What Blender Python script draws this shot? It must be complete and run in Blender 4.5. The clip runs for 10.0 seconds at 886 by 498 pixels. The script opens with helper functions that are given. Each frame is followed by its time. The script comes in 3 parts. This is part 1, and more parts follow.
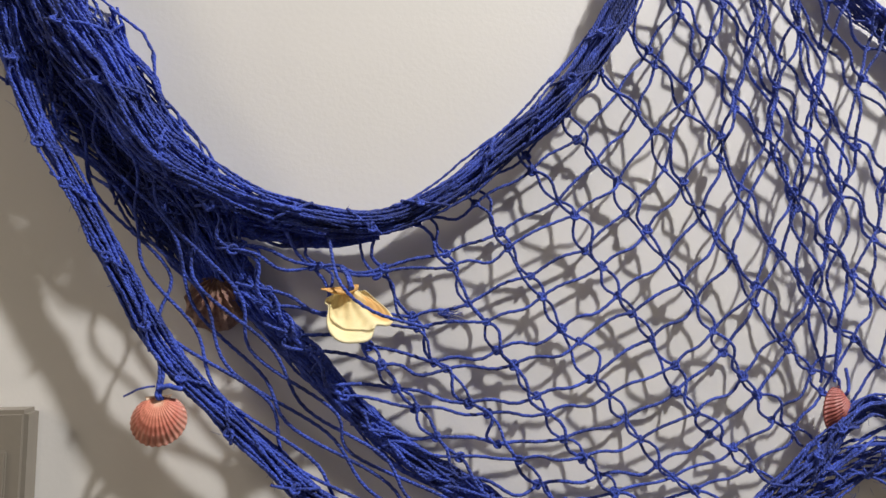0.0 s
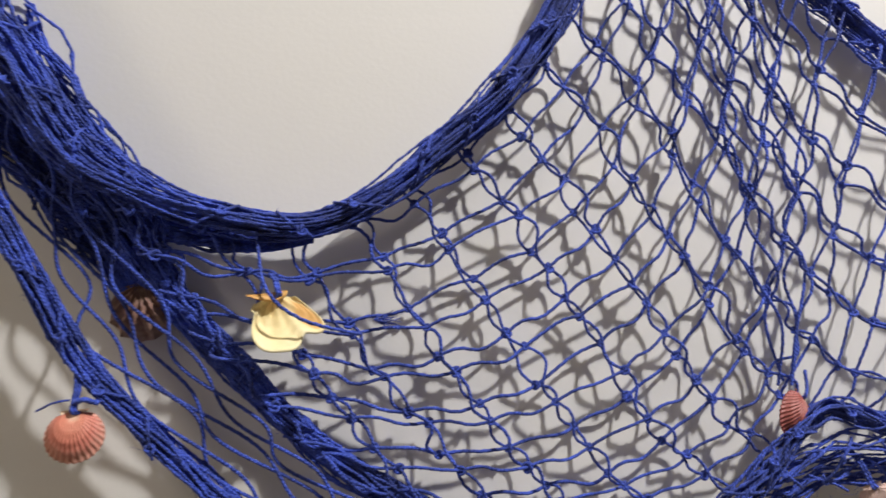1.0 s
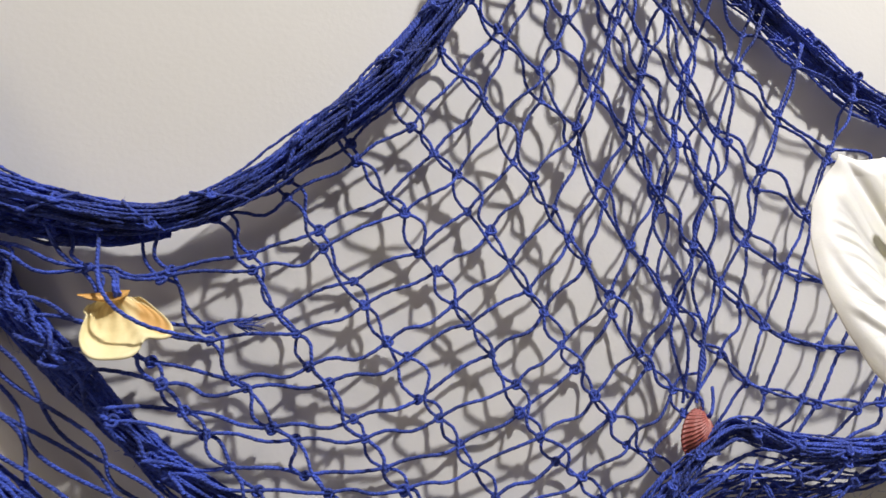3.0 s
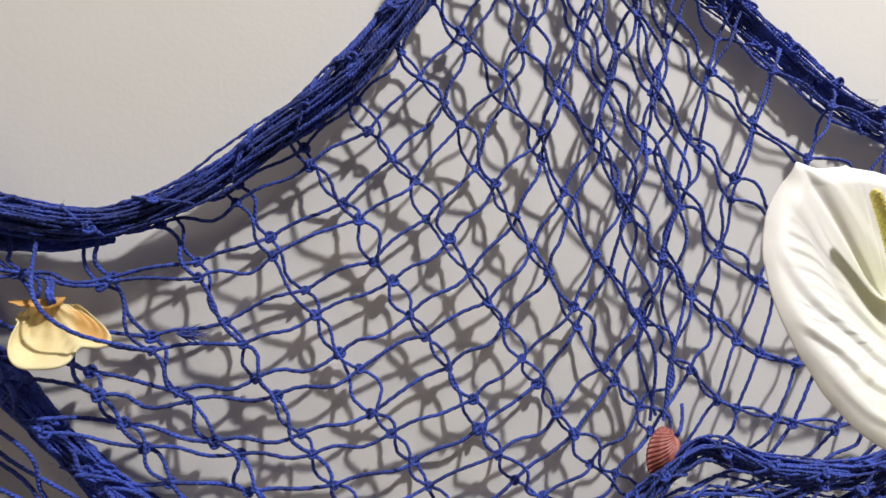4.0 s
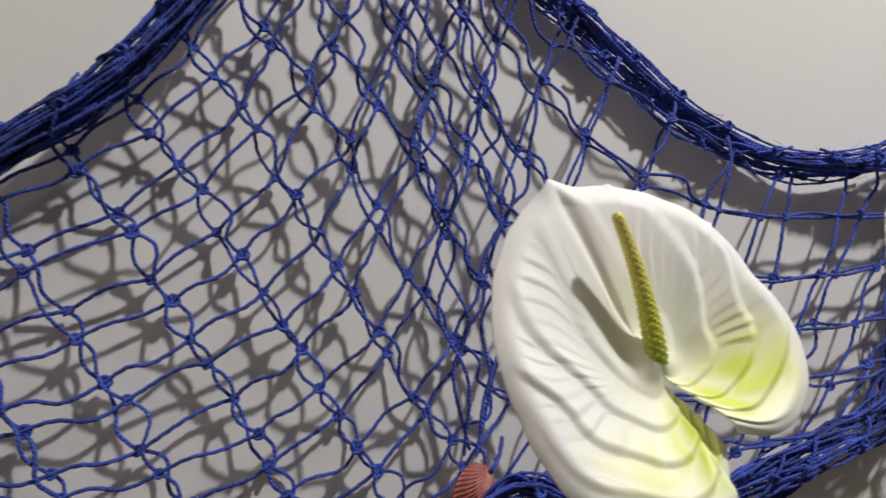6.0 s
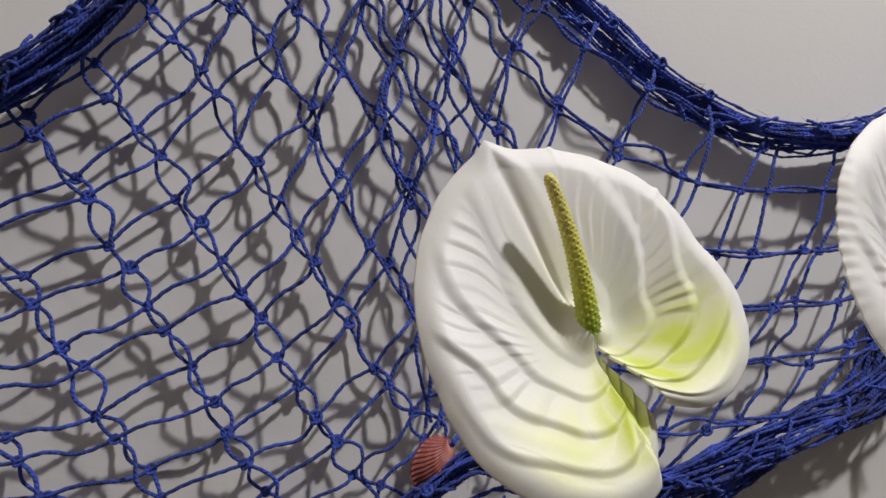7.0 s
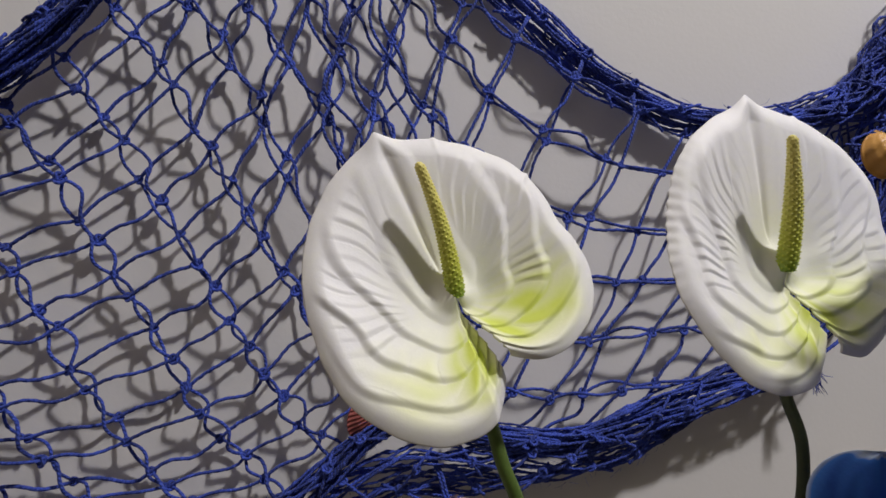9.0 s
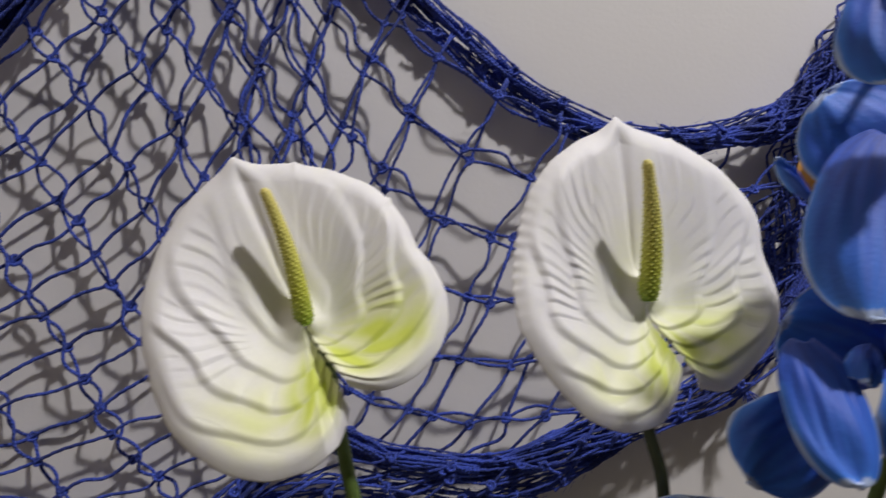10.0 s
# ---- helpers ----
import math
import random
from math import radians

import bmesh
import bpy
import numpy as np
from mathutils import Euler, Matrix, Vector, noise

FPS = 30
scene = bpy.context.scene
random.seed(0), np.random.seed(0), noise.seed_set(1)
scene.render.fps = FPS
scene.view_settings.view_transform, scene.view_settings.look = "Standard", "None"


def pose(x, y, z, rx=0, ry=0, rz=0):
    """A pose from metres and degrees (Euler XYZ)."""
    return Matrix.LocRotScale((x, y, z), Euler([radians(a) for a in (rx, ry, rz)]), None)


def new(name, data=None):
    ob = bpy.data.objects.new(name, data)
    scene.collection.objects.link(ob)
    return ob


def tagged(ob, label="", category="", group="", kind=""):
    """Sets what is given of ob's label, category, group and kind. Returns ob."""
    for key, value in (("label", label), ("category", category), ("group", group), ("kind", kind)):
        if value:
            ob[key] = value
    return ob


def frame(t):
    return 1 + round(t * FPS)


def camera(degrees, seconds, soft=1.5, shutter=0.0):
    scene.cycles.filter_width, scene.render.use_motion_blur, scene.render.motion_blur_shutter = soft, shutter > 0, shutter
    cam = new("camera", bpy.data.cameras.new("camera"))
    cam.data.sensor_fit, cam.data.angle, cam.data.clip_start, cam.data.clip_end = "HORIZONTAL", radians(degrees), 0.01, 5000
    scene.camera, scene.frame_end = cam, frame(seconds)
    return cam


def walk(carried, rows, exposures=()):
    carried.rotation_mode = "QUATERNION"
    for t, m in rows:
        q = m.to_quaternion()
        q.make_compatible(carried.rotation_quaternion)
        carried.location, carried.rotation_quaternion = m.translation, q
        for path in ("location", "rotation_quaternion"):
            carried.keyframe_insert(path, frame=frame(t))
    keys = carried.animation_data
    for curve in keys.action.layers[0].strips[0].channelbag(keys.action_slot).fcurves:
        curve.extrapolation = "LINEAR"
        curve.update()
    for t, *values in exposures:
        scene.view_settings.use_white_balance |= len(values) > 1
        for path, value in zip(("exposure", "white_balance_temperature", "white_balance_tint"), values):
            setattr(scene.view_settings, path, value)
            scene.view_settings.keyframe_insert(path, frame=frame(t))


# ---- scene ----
cam = camera(70.5, 10.0, soft=1.5, shutter=0.5)
METRES, EYE, TILT, LEAN, TURN = 0.5, 1.5, 4.9, 0.0, -8.0
EXPOSURES = [(0.0, 0.48, 6500, 10), (2.5, 0.48, 6500, 10), (5.0, 0.08, 6500, 10), (6.2, -0.23, 6450, 11), (7.5, -0.46, 6400, 13), (10.0, -0.58, 6350, 15)]
ROWS = [
    (0.0, 0.0, 0.0, 0.0, 0.0, 0.0, -0.0),
    (0.5, 0.0293, 0.0147, 0.0039, 1.02, -0.19, 0.43),
    (1.0, 0.0912, 0.0383, 0.0051, -0.11, -0.11, 0.69),
    (1.5, 0.1317, 0.0543, -0.0001, -1.66, -0.47, 0.26),
    (2.0, 0.1637, 0.0572, 0.0028, -2.3, 0.23, -0.25),
    (2.5, 0.1908, 0.089, 0.0032, -2.65, 0.02, -0.6),
    (4.0, 0.3008, 0.1493, 0.0057, -1.6, 0.74, -1.24),
    (4.5, 0.3292, 0.159, 0.0222, -1.58, 1.31, -1.68),
    (5.0, 0.3771, 0.1764, 0.0397, -1.72, 2.32, -1.67),
    (5.5, 0.4331, 0.2045, 0.0274, -3.15, 1.58, -2.15),
    (6.0, 0.5218, 0.2154, 0.0279, -4.76, 1.44, -2.03),
    (7.5, 0.6179, 0.2308, 0.0135, -2.31, -1.01, -2.55),
    (8.0, 0.663, 0.2254, 0.0303, -2.55, -0.62, -1.69),
    (8.5, 0.6922, 0.1802, 0.0232, -2.45, -1.58, -2.48),
    (9.0, 0.7039, 0.1348, 0.0234, -1.68, -2.59, -2.96),
    (9.5, 0.7578, 0.1364, 0.0312, -0.53, -2.51, -3.33),
    (10.0, 0.8595, 0.1459, 0.0452, 0.6, -1.68, -3.05),
]
walk(cam, [(t, pose(0, 0, EYE, TILT, LEAN, TURN) @ pose(METRES * x, METRES * y, METRES * z, 90 + pitch, roll, yaw)) for t, x, y, z, yaw, pitch, roll in ROWS],
     EXPOSURES)

# ---- light ----
world = bpy.data.worlds.new("world")
scene.world = world
world.use_nodes = True
world.node_tree.nodes["Background"].inputs[0].default_value = (0.9, 0.93, 1.0, 1)
world.node_tree.nodes["Background"].inputs[1].default_value = 0.3

WALL_Y = 0.493
LAMP = (1.18, -0.50, 3.30)


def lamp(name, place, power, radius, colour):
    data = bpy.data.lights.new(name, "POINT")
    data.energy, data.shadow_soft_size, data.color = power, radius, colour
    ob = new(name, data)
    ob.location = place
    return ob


lamp("ceiling_bulb", LAMP, 173, 0.06, (1.0, 0.975, 0.945))
# Unseen warm source, added at the left to lift the shade there.
lamp("left_fill_bulb", (-1.5, -0.35, 2.25), 16.0, 0.16, (1.0, 0.87, 0.71))


# ---- materials ----
def material(name, colour, rough=0.6, metal=0.0, vary=0.08, scale=30.0, bump=0.0, bump_scale=200.0, bump_size=0.001, sheen=0.0, span_=(0.5, 1.1)):
    """A plain surface with mottling at two scales and fine relief."""
    m = bpy.data.materials.new(name)
    m.use_nodes = True
    t = m.node_tree
    bsdf = t.nodes["Principled BSDF"]
    co = t.nodes.new("ShaderNodeTexCoord")
    big, small = t.nodes.new("ShaderNodeTexNoise"), t.nodes.new("ShaderNodeTexNoise")
    big.inputs["Scale"].default_value, small.inputs["Scale"].default_value = scale, scale * 9
    for n in (big, small):
        n.inputs["Detail"].default_value = 4
        t.links.new(co.outputs["Object"], n.inputs["Vector"])
    add = t.nodes.new("ShaderNodeMath")
    add.operation = "MULTIPLY_ADD"
    add.inputs[1].default_value = 0.6
    t.links.new(small.outputs["Fac"], add.inputs[0])
    t.links.new(big.outputs["Fac"], add.inputs[2])
    span = t.nodes.new("ShaderNodeMapRange")
    span.inputs["From Min"].default_value, span.inputs["From Max"].default_value = span_
    span.inputs["To Min"].default_value, span.inputs["To Max"].default_value = 1 - vary, 1 + vary
    t.links.new(add.outputs[0], span.inputs["Value"])
    mul = t.nodes.new("ShaderNodeVectorMath")
    mul.operation = "SCALE"
    mul.inputs[0].default_value = colour
    t.links.new(span.outputs["Result"], mul.inputs["Scale"])
    t.links.new(mul.outputs["Vector"], bsdf.inputs["Base Color"])
    bsdf.inputs["Roughness"].default_value, bsdf.inputs["Metallic"].default_value = rough, metal
    if sheen:
        bsdf.inputs["Sheen Weight"].default_value = sheen
        bsdf.inputs["Sheen Roughness"].default_value = 0.6
    if bump:
        grain = t.nodes.new("ShaderNodeTexNoise")
        grain.inputs["Scale"].default_value, grain.inputs["Detail"].default_value = bump_scale, 3
        t.links.new(co.outputs["Object"], grain.inputs["Vector"])
        b = t.nodes.new("ShaderNodeBump")
        b.inputs["Strength"].default_value, b.inputs["Distance"].default_value = bump, bump_size
        t.links.new(grain.outputs["Fac"], b.inputs["Height"])
        t.links.new(b.outputs["Normal"], bsdf.inputs["Normal"])
    return m


def tinted(name, stops, rough=0.5, bump=0.0, bump_scale=300.0, vary=0.1, scale=60.0, subsurface=0.0, streak=0.0):
    """Colours along the mesh's own 'tone' value (0 to 1), with mottling."""
    m = material(name, (1, 1, 1), rough, 0, vary, scale, bump, bump_scale)
    t = m.node_tree
    bsdf = t.nodes["Principled BSDF"]
    mottle = bsdf.inputs["Base Color"].links[0].from_node
    tone = t.nodes.new("ShaderNodeAttribute")
    tone.attribute_name = "tone"
    ramp = t.nodes.new("ShaderNodeValToRGB")
    while len(ramp.color_ramp.elements) < len(stops):
        ramp.color_ramp.elements.new(0.5)
    for e, (p, c) in zip(ramp.color_ramp.elements, stops):
        e.position, e.color = p, (*c, 1)
    wob = t.nodes.new("ShaderNodeTexNoise")
    wob.inputs["Scale"].default_value = scale * 2
    co = t.nodes.new("ShaderNodeTexCoord")
    t.links.new(co.outputs["Object"], wob.inputs["Vector"])
    mix = t.nodes.new("ShaderNodeMath")
    mix.operation = "MULTIPLY_ADD"
    mix.inputs[1].default_value, mix.inputs[2].default_value = streak, -0.5 * streak
    t.links.new(wob.outputs["Fac"], mix.inputs[0])
    total = t.nodes.new("ShaderNodeMath")
    t.links.new(tone.outputs["Fac"], total.inputs[0])
    t.links.new(mix.outputs[0], total.inputs[1])
    t.links.new(total.outputs[0], ramp.inputs["Fac"])
    t.links.new(ramp.outputs["Color"], mottle.inputs[0])
    if subsurface:
        bsdf.inputs["Subsurface Weight"].default_value = subsurface
        bsdf.inputs["Subsurface Radius"].default_value = (0.004, 0.004, 0.003)
    return m


def laid(m, pitch):
    """Winds the plies of a laid cord round it, from the mesh's 'lay': length along, and twice the angle round as cosine and sine."""
    t = m.node_tree
    bsdf = t.nodes["Principled BSDF"]
    at = t.nodes.new("ShaderNodeAttribute")
    at.attribute_name = "lay"
    xyz = t.nodes.new("ShaderNodeSeparateXYZ")
    t.links.new(at.outputs["Vector"], xyz.inputs[0])
    turn = t.nodes.new("ShaderNodeMath")
    turn.operation = "MULTIPLY"
    turn.inputs[1].default_value = 2 * math.pi / pitch
    t.links.new(xyz.outputs[0], turn.inputs[0])
    both = []
    for kind, k in (("COSINE", 1), ("SINE", 2)):
        w = t.nodes.new("ShaderNodeMath")
        w.operation = kind
        t.links.new(turn.outputs[0], w.inputs[0])
        p = t.nodes.new("ShaderNodeMath")
        p.operation = "MULTIPLY"
        t.links.new(w.outputs[0], p.inputs[0])
        t.links.new(xyz.outputs[k], p.inputs[1])
        both.append(p)
    ply = t.nodes.new("ShaderNodeMath")
    t.links.new(both[0].outputs[0], ply.inputs[0])
    t.links.new(both[1].outputs[0], ply.inputs[1])
    b = t.nodes.new("ShaderNodeBump")
    b.inputs["Strength"].default_value, b.inputs["Distance"].default_value = 0.75, 0.00035
    old = bsdf.inputs["Normal"].links[0].from_socket
    t.links.new(old, b.inputs["Normal"])
    t.links.new(ply.outputs[0], b.inputs["Height"])
    t.links.new(b.outputs["Normal"], bsdf.inputs["Normal"])


PAINT = material("wall_paint", (0.80, 0.785, 0.765), 0.75, 0, 0.012, 3, 0.12, 260, 0.001)
# Unseen walls, ceiling and floor: coloured dark to hold down the bounced light.
LOW_BOUNCE = material("low_bounce_paint", (0.07, 0.06, 0.045), 0.8, 0, 0.03, 3)
# Added reflector: the unseen west wall throws warm fill on the left side.
WARM_BOUNCE = material("warm_bounce_paint", (0.40, 0.34, 0.26), 0.8, 0, 0.03, 3)
CEIL = material("ceiling_paint", (0.15, 0.145, 0.13), 0.9, 0, 0.02, 4)
FLOOR = material("floor_tile", (0.10, 0.085, 0.065), 0.5, 0, 0.1, 5)
TOP = material("counter_laminate", (0.25, 0.22, 0.18), 0.5, 0, 0.08, 12)
# The strong mottling puts the cords' dark, self-shaded stretches into their colour.
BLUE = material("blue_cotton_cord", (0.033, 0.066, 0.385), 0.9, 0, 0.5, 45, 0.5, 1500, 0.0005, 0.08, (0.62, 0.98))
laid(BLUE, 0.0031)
WHITE_PETAL = tinted("white_spathe", [(0.0, (0.89, 0.88, 0.875)), (0.45, (0.87, 0.89, 0.58)), (1.0, (0.68, 0.77, 0.12))], 0.52, 0.04, 900, 0.03, 50, 0.15, 0.25)
SPADIX = tinted("spadix_flesh", [(0.0, (0.17, 0.29, 0.015)), (0.35, (0.54, 0.57, 0.055)), (1.0, (0.84, 0.74, 0.21))], 0.5, 0.2, 1200, 0.1, 150, 0.05)
STEM = material("stem_green", (0.085, 0.14, 0.025), 0.5, 0, 0.2, 60, 0.3, 500)
DARK_STEM = material("stem_dark", (0.045, 0.06, 0.025), 0.55, 0, 0.2, 60, 0.3, 500)
ORCHID = tinted("blue_petal", [(0.0, (0.008, 0.016, 0.14)), (0.35, (0.020, 0.095, 0.56)), (0.8, (0.048, 0.235, 0.85)), (1.0, (0.50, 0.62, 0.88))], 0.6, 0.15, 700, 0.08, 70, 0.1, 0.1)
LIP = material("orchid_lip", (0.50, 0.26, 0.03), 0.5, 0, 0.15, 80)
CORAL = tinted("coral_shell", [(0.0, (0.80, 0.58, 0.42)), (0.25, (0.72, 0.27, 0.18)), (0.7, (0.62, 0.20, 0.15)), (1.0, (0.66, 0.33, 0.26))], 0.5, 0.3, 400, 0.12, 80, 0, 0.35)
CRIMSON = tinted("crimson_shell", [(0.0, (0.50, 0.24, 0.18)), (0.3, (0.34, 0.09, 0.075)), (1.0, (0.32, 0.09, 0.08))], 0.5, 0.3, 400, 0.15, 80, 0, 0.4)
CREAM = tinted("cream_shell", [(0.0, (0.66, 0.36, 0.10)), (0.3, (0.82, 0.66, 0.34)), (1.0, (0.86, 0.76, 0.46))], 0.62, 0.15, 300, 0.06, 60, 0, 0.2)
BROWN = tinted("brown_shell", [(0.0, (0.30, 0.19, 0.14)), (0.5, (0.22, 0.11, 0.085)), (1.0, (0.31, 0.20, 0.16))], 0.7, 0.6, 500, 0.35, 160, 0, 0.9)
AMBER = tinted("amber_shell", [(0.0, (0.75, 0.48, 0.20)), (0.5, (0.68, 0.36, 0.09)), (1.0, (0.60, 0.30, 0.07))], 0.45, 0.2, 300, 0.1, 60, 0, 0.2)
PALE = tinted("pale_pink_shell", [(0.0, (0.60, 0.45, 0.40)), (1.0, (0.56, 0.38, 0.35))], 0.5, 0.3, 300, 0.1, 60, 0, 0.2)
PLATE = material("grey_plastic", (0.25, 0.225, 0.19), 0.5, 0, 0.04, 20)
SCREEN = material("dark_glass", (0.04, 0.035, 0.035), 0.2, 0, 0.05, 20)


# ---- helpers of this scene ----
def part(name, mesh, mat, parent=None, label=""):
    """One mesh object from a bmesh or from (verts, faces, tone)."""
    me = bpy.data.meshes.new(name)
    if isinstance(mesh, tuple):
        verts, faces, tone = mesh
        verts, faces = np.asarray(verts, float), np.asarray(faces, int)
        me.vertices.add(len(verts))
        me.vertices.foreach_set("co", verts.ravel())
        k = faces.shape[1]
        me.loops.add(faces.size)
        me.loops.foreach_set("vertex_index", faces.ravel())
        me.polygons.add(len(faces))
        me.polygons.foreach_set("loop_start", np.arange(0, faces.size, k))
        me.polygons.foreach_set("loop_total", np.full(len(faces), k))
        me.polygons.foreach_set("use_smooth", np.ones(len(faces), bool))
        if isinstance(tone, np.ndarray) and tone.ndim == 2:
            a = me.attributes.new("lay", "FLOAT_VECTOR", "POINT")
            a.data.foreach_set("vector", tone.astype(float).ravel())
        elif tone is not None:
            a = me.attributes.new("tone", "FLOAT", "POINT")
            a.data.foreach_set("value", np.asarray(tone, float))
        me.update(calc_edges=True)
        me.validate()
    else:
        mesh.to_mesh(me)
        mesh.free()
    me.materials.append(mat)
    ob = new(name, me)
    if parent is not None:
        ob.parent = parent
    if label:
        tagged(ob, label)
    return ob


def block(lo, hi, bevel=0.0):
    bm = bmesh.new()
    bmesh.ops.create_cube(bm, size=1)
    for v in bm.verts:
        v.co = [lo[k] + (v.co[k] + 0.5) * (hi[k] - lo[k]) for k in range(3)]
    if bevel:
        bmesh.ops.bevel(bm, geom=bm.edges[:], offset=bevel, segments=2, affect="EDGES")
    return bm


def smooth_line(points, steps):
    """A Catmull-Rom line through the points, evenly spaced."""
    p = np.asarray(points, float)
    p = np.vstack([2 * p[0] - p[1], p, 2 * p[-1] - p[-2]])
    out = []
    for i in range(1, len(p) - 2):
        for f in np.linspace(0, 1, 24, endpoint=False):
            a, b, c, d = p[i - 1:i + 3]
            out.append(0.5 * (2 * b + (c - a) * f + (2 * a - 5 * b + 4 * c - d) * f * f + (3 * b - a - 3 * c + d) * f ** 3))
    out = np.array(out + [p[-2]])
    s = np.concatenate([[0], np.cumsum(np.linalg.norm(np.diff(out, axis=0), axis=1))])
    at = np.linspace(0, s[-1], steps)
    return np.stack([np.interp(at, s, out[:, k]) for k in range(out.shape[1])], 1)


def tube(line, radius, sides=8, plies=3, lay=0.0075, start=0.0):
    """A laid cord along a line: a round section with raised plies that wind along it."""
    line = np.asarray(line, float)
    n = len(line)
    tan = np.gradient(line, axis=0)
    tan /= np.linalg.norm(tan, axis=1)[:, None] + 1e-12
    side = np.cross(tan, (0.02, 1.0, 0.03))
    side /= np.linalg.norm(side, axis=1)[:, None] + 1e-12
    up = np.cross(side, tan)
    s = np.concatenate([[0], np.cumsum(np.linalg.norm(np.diff(line, axis=0), axis=1))])
    ang = np.linspace(0, 2 * math.pi, sides, endpoint=False)
    r = np.broadcast_to(np.asarray(radius, float), (n,))[:, None]
    r = r * (1 + 0.17 * np.cos(plies * (ang[None] - (s[:, None] + start) / lay * 2 * math.pi / plies)) if plies else np.ones((n, sides)))
    v = line[:, None] + side[:, None] * (np.cos(ang)[None] * r)[..., None] + up[:, None] * (np.sin(ang)[None] * r)[..., None]
    i = np.arange(n - 1)[:, None] * sides
    j = np.arange(sides)[None]
    k = (j + 1) % sides
    f = np.stack([i + j, i + k, i + sides + k, i + sides + j], -1).reshape(-1, 4)
    lay_ = np.stack([np.broadcast_to(s[:, None], (n, sides)), np.broadcast_to(np.cos(2 * ang), (n, sides)), np.broadcast_to(np.sin(2 * ang), (n, sides))], -1)
    return v.reshape(-1, 3), f, lay_.reshape(-1, 3)


def join(pieces):
    verts, faces, lays, off = [], [], [], 0
    for v, f, a in pieces:
        verts.append(v)
        faces.append(f + off)
        lays.append(a)
        off += len(v)
    return np.vstack(verts), np.vstack(faces), np.vstack(lays)


def sheet(grid, tone=None):
    """A surface from a grid of points (rows, columns, 3)."""
    a, b = grid.shape[:2]
    i, j = np.arange(a - 1)[:, None] * b, np.arange(b - 1)[None]
    f = np.stack([i + j, i + j + 1, i + b + j + 1, i + b + j], -1).reshape(-1, 4)
    return grid.reshape(-1, 3), f, None if tone is None else tone.ravel()


rng = np.random.default_rng(7)


def wander(n, knots, scale):
    """A smooth random line of n values."""
    k = max(4, knots)
    return np.interp(np.linspace(0, k - 1, n), np.arange(k), rng.normal(0, scale, k)) if k < 4 else smooth_line(
        np.stack([np.linspace(0, 1, k), rng.normal(0, scale, k)], 1), n)[:, 1]


# ---- the room ----
tagged(part("wall_north", block((-2.5, WALL_Y, 0), (3.2, WALL_Y + 0.12, 3.6)), PAINT), "smooth off-white painted wall behind the blue net", "wall", kind="structure")
tagged(part("wall_south", block((-2.5, -3.12, 0), (3.2, -3.0, 3.6)), LOW_BOUNCE), "plain unseen wall, toned to set the bounced light", "wall", kind="structure")
tagged(part("wall_west", block((-2.62, -3.12, 0), (-2.5, WALL_Y + 0.12, 3.6)), WARM_BOUNCE), "plain unseen wall, toned to set the bounced light", "wall", kind="structure")
tagged(part("wall_east", block((3.2, -3.12, 0), (3.32, WALL_Y + 0.12, 3.6)), LOW_BOUNCE), "plain unseen wall, toned to set the bounced light", "wall", kind="structure")
tagged(part("floor", block((-2.62, -3.12, -0.1), (3.32, WALL_Y + 0.12, 0)), FLOOR), "plain unseen floor, kept dark to limit bounce", "floor", kind="structure")
tagged(part("ceiling", block((-2.62, -3.12, 3.6), (3.32, WALL_Y + 0.12, 3.7)), CEIL), "plain unseen ceiling, kept dark to limit bounce", "ceiling", kind="structure")
tagged(part("counter", block((-0.9, 0.05, 0), (1.4, WALL_Y - 0.002, 0.95), 0.004), TOP), "plain beige counter against the wall", "counter", kind="structure")

# ---- the net: cage, edges ----
# a coarse cage (mm) of the draped mesh: rows along the cords that fall to the right, columns along those that rise to the right
CAGE_X = [
    (260, 204, 134, 14, -150, -360, -589), (386, 321, 271, 165, -20, -255, -491), (536, 429, 358, 333, 89, -156, -383),
    (753, 611, 456, 422, 216, -10, -236), (1039, 922, 802, 673, 445, 198, -48), (1345, 1232, 1102, 924, 685, 422, 158)]
CAGE_Z = [
    (2381, 2222, 2053, 1880, 1779, 1800, 1854), (2242, 2093, 1942, 1732, 1595, 1672, 1736), (2105, 1935, 1790, 1567, 1416, 1532, 1595),
    (2004, 1780, 1548, 1338, 1265, 1350, 1413), (1977, 1795, 1616, 1405, 1265, 1237, 1241), (1976, 1814, 1643, 1447, 1273, 1162, 1096)]
CAGE = np.stack([np.array(CAGE_X), np.array(CAGE_Z)], -1) / 1000.0


def weights(u, m):
    s = u * (m - 3)
    i = int(np.clip(math.floor(s), 0, m - 4))
    f = s - i
    w = np.zeros(m)
    w[i:i + 4] = (1 - f) ** 3 / 6, (3 * f ** 3 - 6 * f * f + 4) / 6, (-3 * f ** 3 + 3 * f * f + 3 * f + 1) / 6, f ** 3 / 6
    return w


def drape(n, c, back):
    """Where the knot (n, c) of the mesh hangs, x and z; back: the second layer of the doubled net, shifted against the first."""
    xz = np.einsum("i,j,ijk->k", weights((n + 4) / 28, 6), weights((c + 9) / 18, 7), CAGE)
    if back:
        a, b = (n + 1 - 8) / 8, c / 4
        q = np.array([1, a, b, a * a, a * b, b * b])
        xz = xz + np.array([q @ (8.7, 2.0, 9.3, 6.8, -8.7, -4.8), q @ (-17.9, 6.0, -5.1, 6.0, 5.0, 0.8)]) / 1000
    return xz


